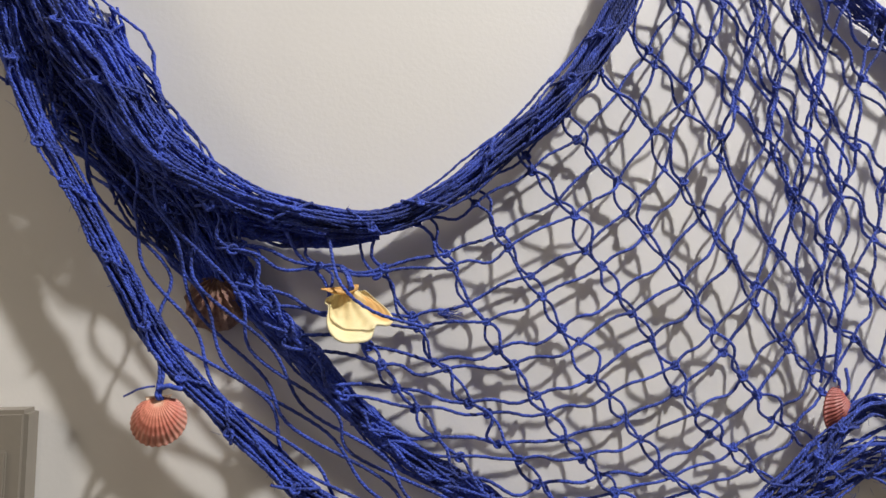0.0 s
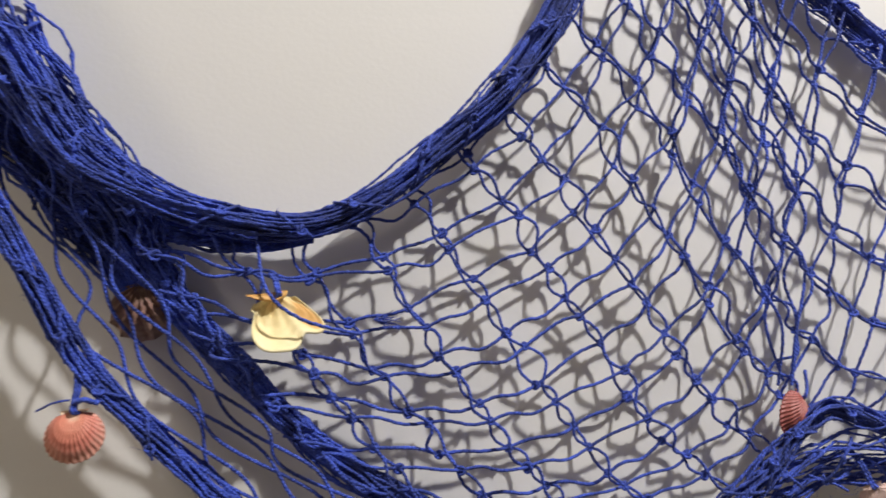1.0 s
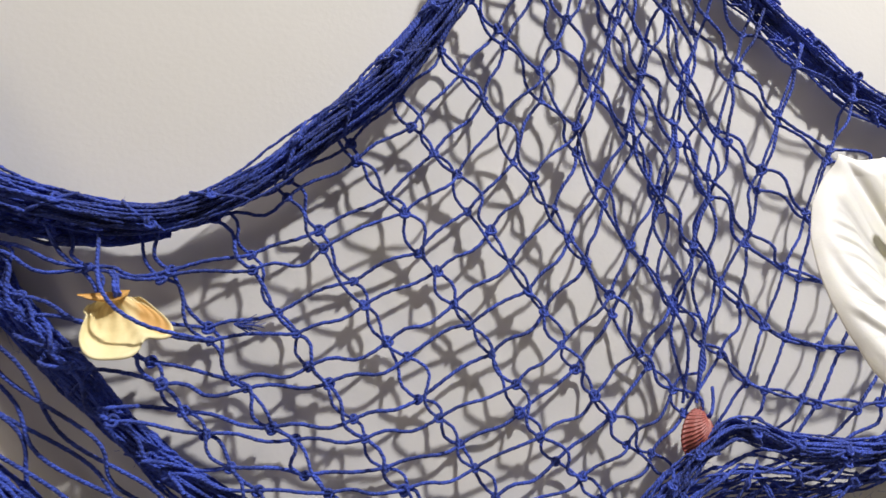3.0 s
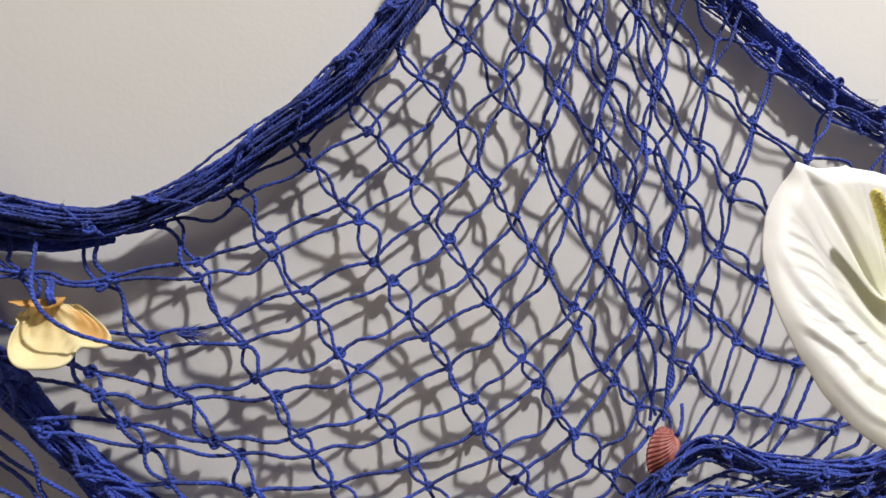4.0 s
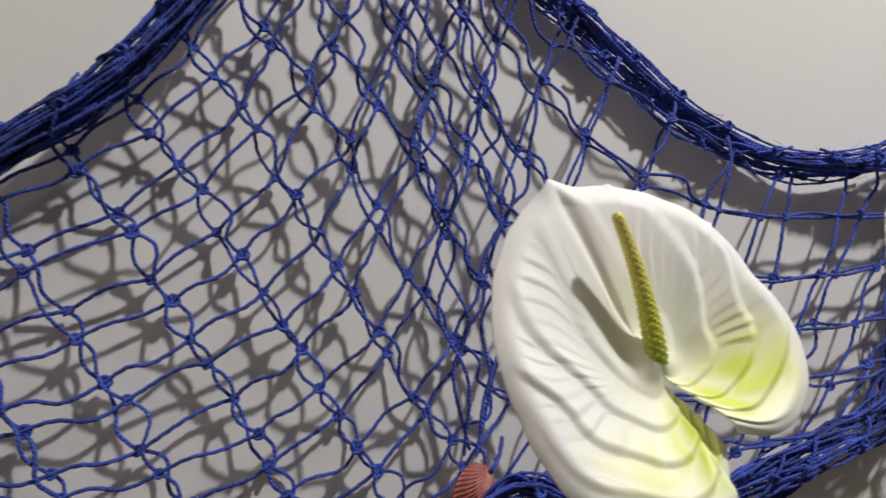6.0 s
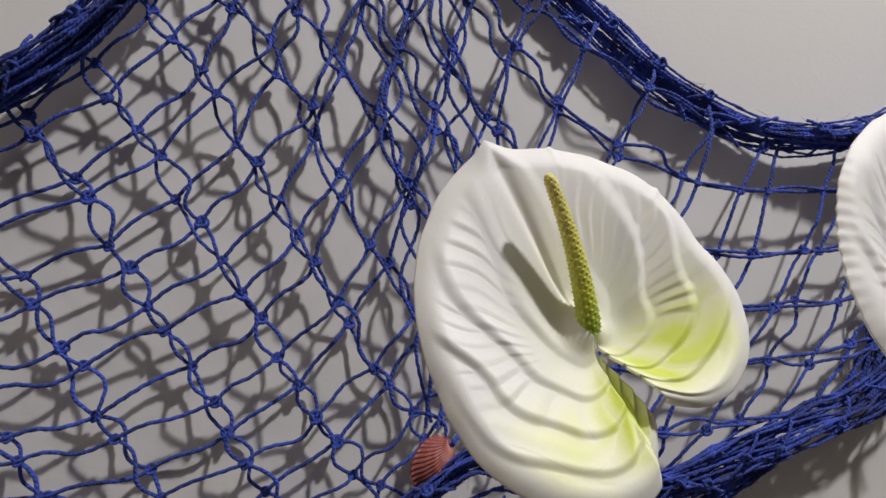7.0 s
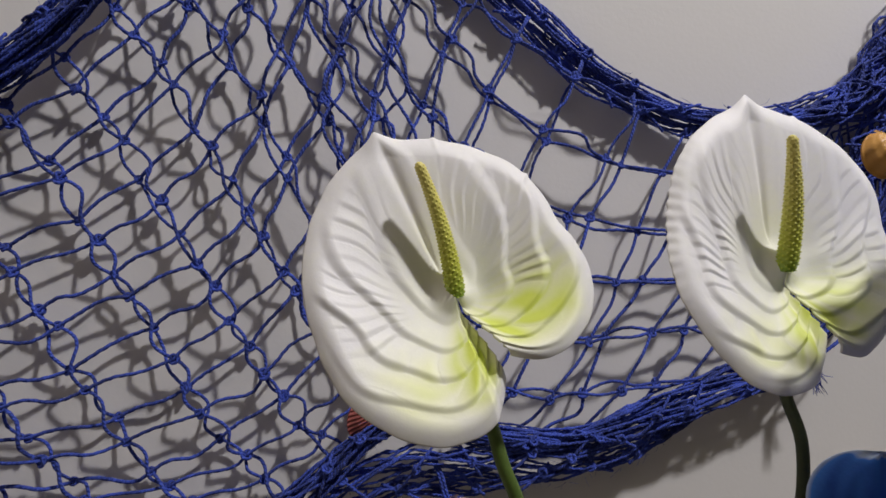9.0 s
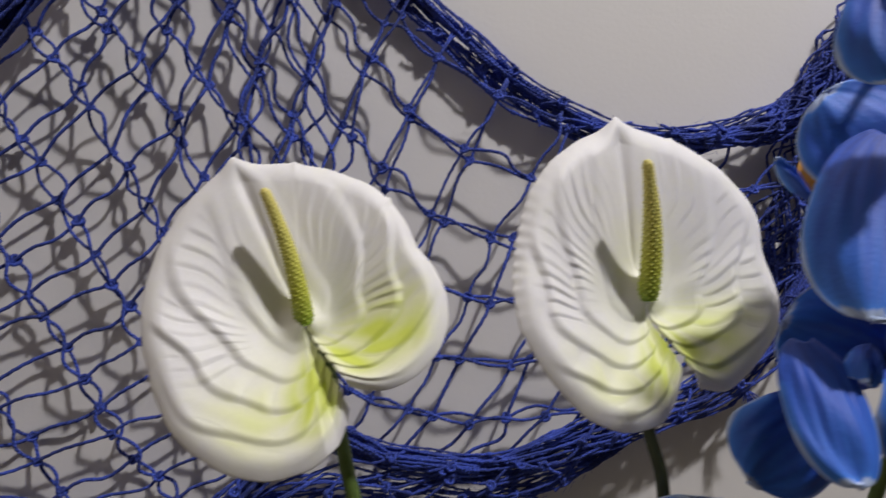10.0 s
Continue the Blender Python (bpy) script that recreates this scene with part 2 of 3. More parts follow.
SWAG_LEFT = [(-0.25, 1.80), (-0.204, 1.706), (-0.171, 1.657), (-0.138, 1.608), (-0.102, 1.585), (-0.062, 1.569), (-0.012, 1.559), (0.03, 1.564),
             (0.073, 1.587), (0.109, 1.617), (0.146, 1.65), (0.179, 1.689), (0.209, 1.738), (0.25, 1.83), (0.29, 1.93)]
SWAG_RIGHT = [(0.36, 1.93), (0.397, 1.85), (0.432, 1.782), (0.466, 1.751), (0.511, 1.716), (0.553, 1.686), (0.604, 1.665), (0.640, 1.656),
              (0.694, 1.657), (0.734, 1.667), (0.774, 1.688), (0.81, 1.73), (0.86, 1.80)]
HEM = [(0.20, 1.25), (0.28, 1.315), (0.336, 1.357), (0.366, 1.381), (0.396, 1.407), (0.417, 1.418), (0.446, 1.410), (0.47, 1.402),
       (0.53, 1.396), (0.573, 1.406), (0.617, 1.422), (0.664, 1.439), (0.707, 1.454), (0.76, 1.50), (0.82, 1.60), (0.87, 1.72)]
FOLD = [(-0.20, 1.70), (-0.142, 1.617), (-0.113, 1.576), (-0.093, 1.535), (-0.068, 1.494), (-0.035, 1.458), (0.006, 1.416), (0.052, 1.378),
        (0.085, 1.357), (0.16, 1.30), (0.22, 1.25)]
OUTER = [(-0.262, 1.74), (-0.24, 1.679), (-0.219, 1.626), (-0.19, 1.574), (-0.162, 1.522), (-0.129, 1.467), (-0.093, 1.427), (-0.057, 1.39),
         (-0.025, 1.362), (0.04, 1.31), (0.12, 1.25)]
TOP_X, TOP_Z = np.array(SWAG_LEFT + SWAG_RIGHT).T
HEM_X, HEM_Z = np.array(HEM).T
FOLD_X, FOLD_Z = np.array(FOLD).T


def inside(x, z):
    top = np.interp(x, TOP_X, TOP_Z)
    low = np.interp(x, HEM_X, HEM_Z) if x > 0.2 else 1.22
    return low + 0.003 < z < top - 0.004 and x > np.interp(-z, -FOLD_Z, FOLD_X) - 0.004 and x < 0.85


def depth(x, z, back):
    """How far the mesh hangs off the wall: more where it is bunched, less in the open cloth."""
    y = 0.477 - 0.012 * max(0.0, min(1.0, (0.06 - x) / 0.15)) - 0.004 * max(0.0, min(1.0, (x - 0.42) / 0.1))
    y += 0.004 * math.sin(9 * x + 4 * z) + 0.0035 * math.sin(23 * x - 31 * z + (2.0 if back else 0.0))
    return y + (0.003 if back else -0.001)


net = tagged(new("fishing_net"), "blue knotted cotton fishing net draped in swags on the wall", "fishing net")
CORD = 0.00120


def strand(a, b, falls, loose):
    """A cord from knot a to knot b: it leaves the upper knot sideways and drops into the lower one."""
    f = np.linspace(0, 1, max(10, int(np.linalg.norm(b - a) / 0.0016)))[:, None]
    d = b - a
    across = np.array([-d[2], 0.0, d[0]]) / np.linalg.norm(d)
    # cords that fall swing out and back round the other layer's knot; those that rise are pulled straighter
    swing = (0.0040 if falls else 0.0016) * rng.uniform(0.5, 1.3) * max(0.25, min(1.0, 1 - (a[0] - 0.40) / 0.08))
    line = a + d * (f + 0.03 * np.sin(2 * math.pi * f)) + across * swing * np.sin(2 * math.pi * f)
    line = line + np.array([0, 1, 0]) * (0.0018 if falls else 0.0008) * np.cos(2 * math.pi * f) - np.array([0, 1, 0]) * 0.0018
    bow = np.sin(math.pi * f) * loose[None] + np.sin(2 * math.pi * f) * loose[None] * 0.5
    return line + bow


def knot_mesh():
    """A netting knot: three tight turns of cord pulled into a lump."""
    turns = []
    for k, (rx, rz, tilt, off) in enumerate(((0.0031, 0.0019, 0.4, -0.001), (0.0029, 0.0021, -0.7, 0.001), (0.0022, 0.0026, 1.3, 0.0))):
        a = np.linspace(0, 2 * math.pi, 15)
        p = np.stack([rx * np.cos(a), 0.0012 * np.sin(a + k) + 0.0006 * k - 0.0008, rz * np.sin(a) + off], 1)
        c, s_ = math.cos(tilt), math.sin(tilt)
        p = np.stack([c * p[:, 0] - s_ * p[:, 2], p[:, 1], s_ * p[:, 0] + c * p[:, 2]], 1)
        turns.append(tube(p, CORD * 0.92, 6, 0))
    return join(turns)


knot_data = None
knots = 0


def tie(place):
    global knot_data, knots
    knots += 1
    if knot_data is None:
        ob = part("knot", knot_mesh(), BLUE, net)
        knot_data = ob.data
    else:
        ob = new("knot", knot_data)
        ob.parent = net
    size = rng.uniform(0.8, 1.15)
    ob.matrix_basis = Matrix.Translation(place) @ pose(0, 0, 0, rng.uniform(-25, 25), rng.uniform(-40, 40), rng.uniform(-30, 30)) @ Matrix.Diagonal((size, size, size, 1))


NS, CS = range(-2, 13), range(-9, 10)
for back in (False, True):
    at = {}
    for k in NS:
        for c in CS:
            n = 2 * k
            if not -4 <= n <= 24:
                continue
            x, z = drape(n, c, back) + rng.normal(0, 0.0026, 2)
            at[k, c] = np.array([x, depth(x, z, back) + rng.normal(0, 0.0012), z])
    good = {k: inside(p[0], p[2]) for k, p in at.items()}
    for key, p in at.items():
        if good[key] and knots < 299:
            tie(p)

    def run(keys, falls):
        """One cord through a row of knots, cut where the mesh ends."""
        pieces = []
        for a, b in zip(keys, keys[1:]):
            line = None
            if a in at and b in at and (good[a] or good[b]):
                line = strand(at[a], at[b], falls, rng.normal(0, 0.0021, 3))
                keep = [i for i, p in enumerate(line) if inside(p[0], p[2])]
                line = line[max(0, keep[0] - 1):keep[-1] + 2] if len(keep) > 3 else None
            if line is None or not good[a]:
                if pieces:
                    part("cord", join([tube(np.vstack(pieces), CORD * rng.uniform(0.9, 1.1), start=rng.uniform(0, 1))]), BLUE, net)
                pieces = []
            if line is not None:
                if not good[a] or not good[b]:
                    e = np.linspace(0, 1, len(line)) if good[a] else np.linspace(1, 0, len(line))
                    rope = 0.466 if line[0, 0] < 0.33 else 0.479
                    line[:, 1] += (rope - line[:, 1]) * (e ** 2)
                pieces.append(line if not pieces else line[1:])
                if not good[b]:
                    part("cord", join([tube(np.vstack(pieces), CORD * rng.uniform(0.9, 1.1), start=rng.uniform(0, 1))]), BLUE, net)
                    pieces = []
        if pieces:
            part("cord", join([tube(np.vstack(pieces), CORD, start=rng.uniform(0, 1))]), BLUE, net)

    for c in CS:
        run([(k, c) for k in NS], True)
    for k in NS:
        run([(k, c) for c in CS], False)


def bundle(name, spine, y, width, count, seed, label, flat=0.7, stray=0.15, cord=CORD, tight=17, wraps=26):
    """A gathered edge of the net: many cords that run together, cross and slip out, with knots among them."""
    global rng
    rng = np.random.default_rng(seed)
    steps = 60 * len(spine) // 4
    base = smooth_line([(x, y(x, z), z) for x, z in spine], steps * 2)
    n = len(base)
    tan = np.gradient(base, axis=0)
    tan /= np.linalg.norm(tan, axis=1)[:, None]
    side = np.cross(tan, (0, 1, 0))
    w = np.interp(np.linspace(0, 1, n), np.linspace(0, 1, len(width)), width)
    whole = None
    for k in range(count):
        r0, a0 = math.sqrt(rng.uniform(0, 1)), rng.uniform(0, 2 * math.pi)
        out = 1.7 if rng.uniform() < stray else 1.0
        p = r0 * math.cos(a0) + wander(n, tight, 0.30 * out)
        q = r0 * math.sin(a0) + wander(n, tight, 0.30)
        p, q = np.clip(p, -1.5, 1.5), np.clip(q, -1.2, 1.2)
        line = base + side * (p * w * 0.5)[:, None] + np.array([0, 1, 0]) * (q * w * 0.5 * flat)[:, None]
        line += rng.normal(0, 0.00012, line.shape)
        line[:, 1] = np.minimum(line[:, 1], WALL_Y - 0.003)
        thick = np.full(n, cord * rng.uniform(0.72, 0.95))
        for i in range(int(rng.integers(6, 40)), n - 3, 44):
            thick[i - 2:i + 3] *= np.array([1.15, 1.45, 1.6, 1.45, 1.15])
        ob = part(name if whole is None else "cord", join([tube(line, thick, 6, 2, 0.009, rng.uniform(0, 1))]), BLUE, net if whole is None else whole, label if whole is None else "")
        whole = whole or ob
    # cords of the mesh that cross over the gathered ones, and their knots
    for i in range(14, n - 14, wraps):
        i += int(rng.integers(-4, 5))
        run_ = int(rng.integers(5, 10))
        p = np.linspace(-1, 1, 2 * run_ + 1) * (1 if rng.uniform() < 0.5 else -1)
        span = slice(i - run_, i + run_ + 1)
        line = base[span] + side[span] * (p * w[span] * 0.55)[:, None] - np.array([0, 1, 0]) * (np.sqrt(np.clip(1.15 - p ** 2, 0, 1)) * w[span] * 0.5 * flat + cord * 0.6)[:, None]
        part("cord", join([tube(smooth_line(line, 50), cord * 0.95, 6, 2, 0.009, rng.uniform(0, 1))]), BLUE, whole)
        ob = new("knot", knot_data)
        ob.parent = whole
        k = int(rng.integers(run_ - 3, run_ + 4))
        ob.matrix_basis = Matrix.Translation(line[k]) @ pose(0, 0, 0, rng.uniform(-40, 40), rng.uniform(-60, 60), rng.uniform(-40, 40))
    # loose fibres that stand off the cords
    hairs = []
    for k in range(110):
        i = int(rng.integers(4, n - 4))
        a_ = rng.uniform(-1, 1)
        p = base[i] + side[i] * a_ * w[i] * 0.6 + np.array([0, -1, 0]) * w[i] * 0.3 * rng.uniform(0, 1)
        d = side[i] * math.copysign(0.5, a_) + tan[i] * rng.normal(0, 1) + np.array([0, -0.4, 0])
        hairs.append(tube(smooth_line([p, p + d * 0.003, p + d * 0.005 + rng.normal(0, 0.0012, 3)], 6), np.linspace(0.00016, 0.00008, 6), 3, 0))
    tagged(part("lint", join(hairs), BLUE, whole), "loose blue cotton fibres", kind="stuff")
    return whole


bundle("gathered_edge", SWAG_LEFT, lambda x, z: 0.466 - 0.010 * max(0.0, min(1.0, (-0.03 - x) / 0.1)), (0.036, 0.034, 0.028, 0.022, 0.017, 0.018, 0.019, 0.020, 0.022, 0.024), 54, 1, "thick rope of gathered net cords", 1.15, 0.06)
bundle("gathered_edge", [(x - 0.012, z - 0.012) for x, z in SWAG_LEFT[:8]], lambda x, z: 0.482, (0.044, 0.040, 0.030, 0.022, 0.014, 0.004), 54, 2, "thick rope of gathered net cords", 0.4, 0.1)
bundle("gathered_edge", SWAG_RIGHT, lambda x, z: 0.479 - 0.012 * max(0.0, min(1.0, (x - 0.6) / 0.1)), (0.018, 0.014, 0.013, 0.013, 0.012, 0.013, 0.020, 0.026, 0.030), 24, 3, "gathered upper edge of the net", 0.9, 0.1)
bundle("gathered_edge", [(x - 0.008, z - 0.012) for x, z in SWAG_RIGHT[:10]], lambda x, z: 0.481, (0.018, 0.016, 0.014, 0.014, 0.012, 0.010), 10, 13, "loose gathered net cords", 0.4, 0.2)
bundle("gathered_edge", [(x, z - 0.006) for x, z in SWAG_RIGHT[8:]], lambda x, z: 0.462, (0.006, 0.022, 0.036, 0.05), 64, 4, "thick rope of gathered net cords", 0.8)
bundle("gathered_edge", [(0.865, 1.75), (0.825, 1.675), (0.792, 1.615), (0.765, 1.555), (0.742, 1.505), (0.715, 1.462)], lambda x, z: 0.474, (0.05, 0.052, 0.056, 0.054, 0.04, 0.02), 34, 14,
       "slack net hanging from the gathered corner", 0.3, 0.3)
bundle("hem", HEM[:9], lambda x, z: 0.464, (0.022, 0.022, 0.02, 0.016, 0.012, 0.004), 22, 5, "gathered lower edge of the net", 0.7, 0.2)
bundle("hem", HEM[4:], lambda x, z: 0.468, (0.006, 0.012, 0.016, 0.020, 0.022, 0.022, 0.020, 0.03, 0.04), 28, 6, "gathered lower edge of the net", 0.7, 0.2)
bundle("hem", [(0.33, 1.335), (0.37, 1.362), (0.42, 1.378), (0.47, 1.384), (0.53, 1.388), (0.58, 1.399), (0.64, 1.426)], lambda x, z: 0.47, (0.02, 0.024, 0.022, 0.02, 0.012), 13, 7,
       "gathered lower edge of the net", 0.6, 0.3)
bundle("hem", [(0.36, 1.335), (0.41, 1.357), (0.47, 1.366), (0.53, 1.371), (0.59, 1.386), (0.65, 1.418)], lambda x, z: 0.476, (0.016, 0.020, 0.018, 0.014, 0.006), 11, 17,
       "slack cords under the gathered hem", 0.5, 0.3)
bundle("fold", FOLD, lambda x, z: 0.480, (0.05, 0.034, 0.018, 0.016, 0.018, 0.020, 0.022), 64, 8, "dark folded edge of the net", 0.6, 0.1)
bundle("fold", [(-0.272, 1.80), (-0.232, 1.705), (-0.196, 1.645), (-0.160, 1.588), (-0.128, 1.545), (-0.10, 1.50)], lambda x, z: 0.484, (0.075, 0.072, 0.055, 0.034, 0.01), 90, 15, "dark net massed behind the gathered edge", 0.3, 0.1)
bundle("outer_edge", OUTER, lambda x, z: 0.457, (0.020, 0.013, 0.012, 0.013, 0.017, 0.019, 0.019), 36, 9, "gathered outer edge of the net", 0.7, 0.2)

# the slack net between the fold and the outer edge: long narrow meshes
rng = np.random.default_rng(11)
fold_line, outer_line = smooth_line(FOLD, 60), smooth_line(OUTER, 60)


def slack(s, w):
    i = np.clip(s, 0, 1) * 59
    a = np.array([np.interp(i, np.arange(60), fold_line[:, k]) for k in (0, 1)])
    b = np.array([np.interp(i, np.arange(60), outer_line[:, k]) for k in (0, 1)])
    p = a + (b - a) * w
    return np.array([p[0], 0.463 + 0.004 * math.sin(7 * s + 9 * w), p[1]])


for j, steps in ((1, 11), (2, 10), (3, 11)):
    for direction in (1, -1):
        pts = []
        for k in range(steps + 1):
            w = j * 0.25 + (0.11 if k % 2 else -0.11) * direction
            pts.append(slack(k / steps + rng.normal(0, 0.008), w + rng.normal(0, 0.04)))
        part("cord", join([tube(smooth_line(pts, 420), CORD, start=rng.uniform(0, 1))]), BLUE, net)

# the pleat under the middle hook: narrow meshes hanging almost straight down
pleat_left, pleat_right = smooth_line([(0.306, 1.93), (0.335, 1.76), (0.352, 1.66), (0.370, 1.55), (0.386, 1.434)], 60), smooth_line([(0.345, 1.93), (0.375, 1.76), (0.402, 1.66), (0.408, 1.55), (0.392, 1.434)], 60)
for j in range(2):
    for direction in (1, -1):
        pts = []
        for k in range(12):
            s_ = np.clip(k / 11.0 + rng.normal(0, 0.01), 0, 1) * 59
            w = j * 0.9 - 0.02 + (0.27 if k % 2 else -0.15) * direction + rng.normal(0, 0.04)
            a, b = (np.array([np.interp(s_, np.arange(60), e[:, q]) for q in (0, 1)]) for e in (pleat_left, pleat_right))
            p = a + (b - a) * w
            pts.append((p[0], 0.474 + 0.005 * math.sin(9 * w + k), p[1]))
        part("cord", join([tube(smooth_line(pts, 420), CORD, start=rng.uniform(0, 1))]), BLUE, net)

# a loose cord that hangs across the yellow shell
part("cord", join([tube(smooth_line([(-0.019, 0.462, 1.547), (-0.013, 0.446, 1.52), (-0.003, 0.438, 1.505), (0.011, 0.437, 1.495), (0.026, 0.44, 1.489), (0.053, 0.452, 1.482)], 160), CORD, start=0.3)]), BLUE, net)

# frayed ends
def fray(name, place, aim, length, count, seed):
    global rng
    rng = np.random.default_rng(seed)
    pieces = []
    for k in range(count):
        d = Vector(aim) + Vector(rng.normal(0, 0.24, 3))
        pts = [np.array(place) + np.array(d) * length * f + rng.normal(0, 0.0012, 3) * f for f in np.linspace(0, 1, 5)]
        pieces.append(tube(smooth_line(pts, 16), np.linspace(0.0006, 0.0002, 16), 5, 0))
    tagged(part(name, join(pieces), BLUE, net), "frayed cord end", kind="stuff")


fray("fray", (0.062, 0.470, 1.492), (1.0, -0.2, -0.1), 0.016, 14, 21)
fray("fray", (0.736, 0.464, 1.462), (0.45, -0.15, -1.0), 0.018, 34, 22)

# ---- shells ----
def shell(name, place, turn, size, ribs, mat, label, wide=1.0, dome=0.28, spikes=0.0, relief=0.03, concave=False, cord=0.03, ears=(1.0, 1.0), stain=0.0, warp=0.0):
    """A scallop shell that hangs by its hinge on a short blue cord."""
    thing = tagged(new(name), label, "seashell", "shells tied to the net")
    na, nr = 161, 26
    a = np.linspace(-1, 1, na)[None]
    r = np.linspace(0.02, 1, nr)[:, None]
    psi = a * 2.5
    reach = 1 + 0.010 * np.cos(a * ribs * math.pi)
    # a worn, twisted valve: one shoulder drawn out, the other broken away
    reach = reach + warp * (0.26 * np.exp(-((a - 0.58) / 0.16) ** 2) - 0.14 * np.exp(-((a - 0.27) / 0.12) ** 2) - 0.30 * np.exp(-((a + 0.72) / 0.16) ** 2) + 0.06 * np.exp(-((a + 0.3) / 0.2) ** 2))
    x = size * 0.52 * wide * r * np.sin(psi) * reach
    z = -size * (0.03 + r * (0.47 + 0.50 * np.cos(psi)) * reach)
    crest = np.cos(a * ribs * math.pi)
    y = -size * dome * np.sin(np.minimum(1.0, r * 1.06) * math.pi) ** 0.8 * (1 - 0.75 * a ** 2)
    y = (-y if concave else y) - size * relief * crest * np.sqrt(r) * (1 - 0.2 * np.abs(a))
    y = y - size * 0.010 * np.sin(r * 34) * r - warp * size * 0.13 * np.sin(3.4 * a + 2.6 * r - 0.6) * r
    if spikes:
        y = y - size * spikes * (np.maximum(0, crest) ** 3) * np.maximum(0, np.sin(r * 40)) ** 3
    grid = np.stack([x + 0 * y, y, z + 0 * y], -1)
    inner = grid[::-1] + np.array([0, size * 0.035, 0])
    tone = np.broadcast_to(np.clip(r + 0.10 * crest * r - stain * np.exp(-((a - 0.62) / 0.22) ** 2 - ((r - 0.75) / 0.28) ** 2), 0, 1), y.shape)
    body = part("valve", sheet(np.concatenate([grid, inner]), np.concatenate([tone, tone[::-1]])), mat, thing)
    for s in (-1, 1):
        u, v = np.meshgrid(np.linspace(0, 1, 8), np.linspace(0, 1, 6))
        span = ears[0] if s < 0 else ears[1]
        ex = s * size * 0.25 * wide * span * u * (1 - 0.25 * v)
        ez = size * 0.01 - size * (0.02 + 0.15 * v * (1 - 0.35 * u)) + size * 0.05 * (span - 1) * u ** 2
        ey = -size * 0.03 - size * 0.012 * np.sin(v * 9 + 3 * u) - size * 0.05 * u ** 2 * v
        ear = np.stack([ex, ey, ez], -1)
        part("ear", sheet(np.concatenate([ear, ear[::-1] + np.array([0, size * 0.03, 0])]), np.zeros((12, 8))), mat, thing)
    loop = [(0, 0.001, cord), (0.0012, -0.003, cord * 0.5), (0.0, -0.006, 0.0), (0.001, -0.003, -size * 0.08), (-0.001, 0.004, -size * 0.06)]
    part("tie_cord", join([tube(smooth_line(loop, 40), CORD), tube(smooth_line([(p[0] + 0.002, p[1] + 0.001, p[2]) for p in loop], 40), CORD)]), BLUE, thing, "short blue tie cord")
    thing.matrix_basis = pose(*place, *turn)
    return thing


pink = shell("scallop_shell", (-0.130, 0.452, 1.438), (-8, -4, 4), 0.0335, 22, CORAL, "coral pink ribbed scallop shell hanging below the net's edge", 1.02, 0.22, relief=0.007, cord=0.026)
shell("scallop_shell", (-0.006, 0.452, 1.512), (-20, -10, 22), 0.043, 6, CREAM, "pale yellow smooth scallop shell with a torn ear", 1.05, 0.20, relief=0.012, concave=True, cord=0.014, ears=(1.7, 0.8), stain=1.3, warp=1.0)
shell("scallop_shell", (-0.100, 0.484, 1.522), (6, 6, -8), 0.044, 9, BROWN, "rough dark brown spiny scallop shell behind the net", 1.0, 0.25, spikes=0.10)
shell("scallop_shell", (0.399, 0.476, 1.428), (0, 40, 26), 0.037, 24, CRIMSON, "coral pink ribbed scallop shell tucked behind the hem", 0.8, 0.28, relief=0.012, cord=0.022)
shell("scallop_shell", (0.449, 0.466, 1.358), (10, -28, -40), 0.034, 14, PALE, "pale pink ribbed shell under the gathered hem", 0.9, 0.30, relief=0.025)
shell("scallop_shell", (0.778, 0.440, 1.646), (-6, 8, 0), 0.038, 7, AMBER, "smooth amber shell caught in the gathered net", 0.95, 0.35, relief=0.01, cord=0.015)


for pts, r_ in (([(-0.001, -0.006, 0.006), (-0.010, -0.008, 0.005), (-0.020, -0.007, 0.001)], 0.0007), ([(0.001, -0.006, 0.004), (0.008, -0.008, 0.005), (0.016, -0.006, 0.002)], 0.0017)):
    part("cord_end", join([tube(smooth_line(pts, 24), r_, 8)]), BLUE, pink, "cut end of the tie cord")


# ---- anthurium flowers ----
def eased(x, lo, hi):
    f = np.clip((x - lo) / (hi - lo), 0, 1)
    return f * f * (3 - 2 * f)


def spathe_outline(radii, f):
    """A Catmull-Rom curve through evenly spaced radii; f runs from 0 to 1."""
    r = np.concatenate([[2 * radii[0] - radii[1]], radii, [2 * radii[-1] - radii[-2]]])
    g = f * (len(radii) - 1)
    i = np.clip(np.floor(g).astype(int), 0, len(radii) - 2)
    g = g - i
    p0, p1, p2, p3 = r[i], r[i + 1], r[i + 2], r[i + 3]
    return 0.5 * (2 * p1 + (p2 - p0) * g + (2 * p0 - 5 * p1 + 4 * p2 - p3) * g ** 2 + (3 * p1 - p0 - 3 * p2 + p3) * g ** 3)


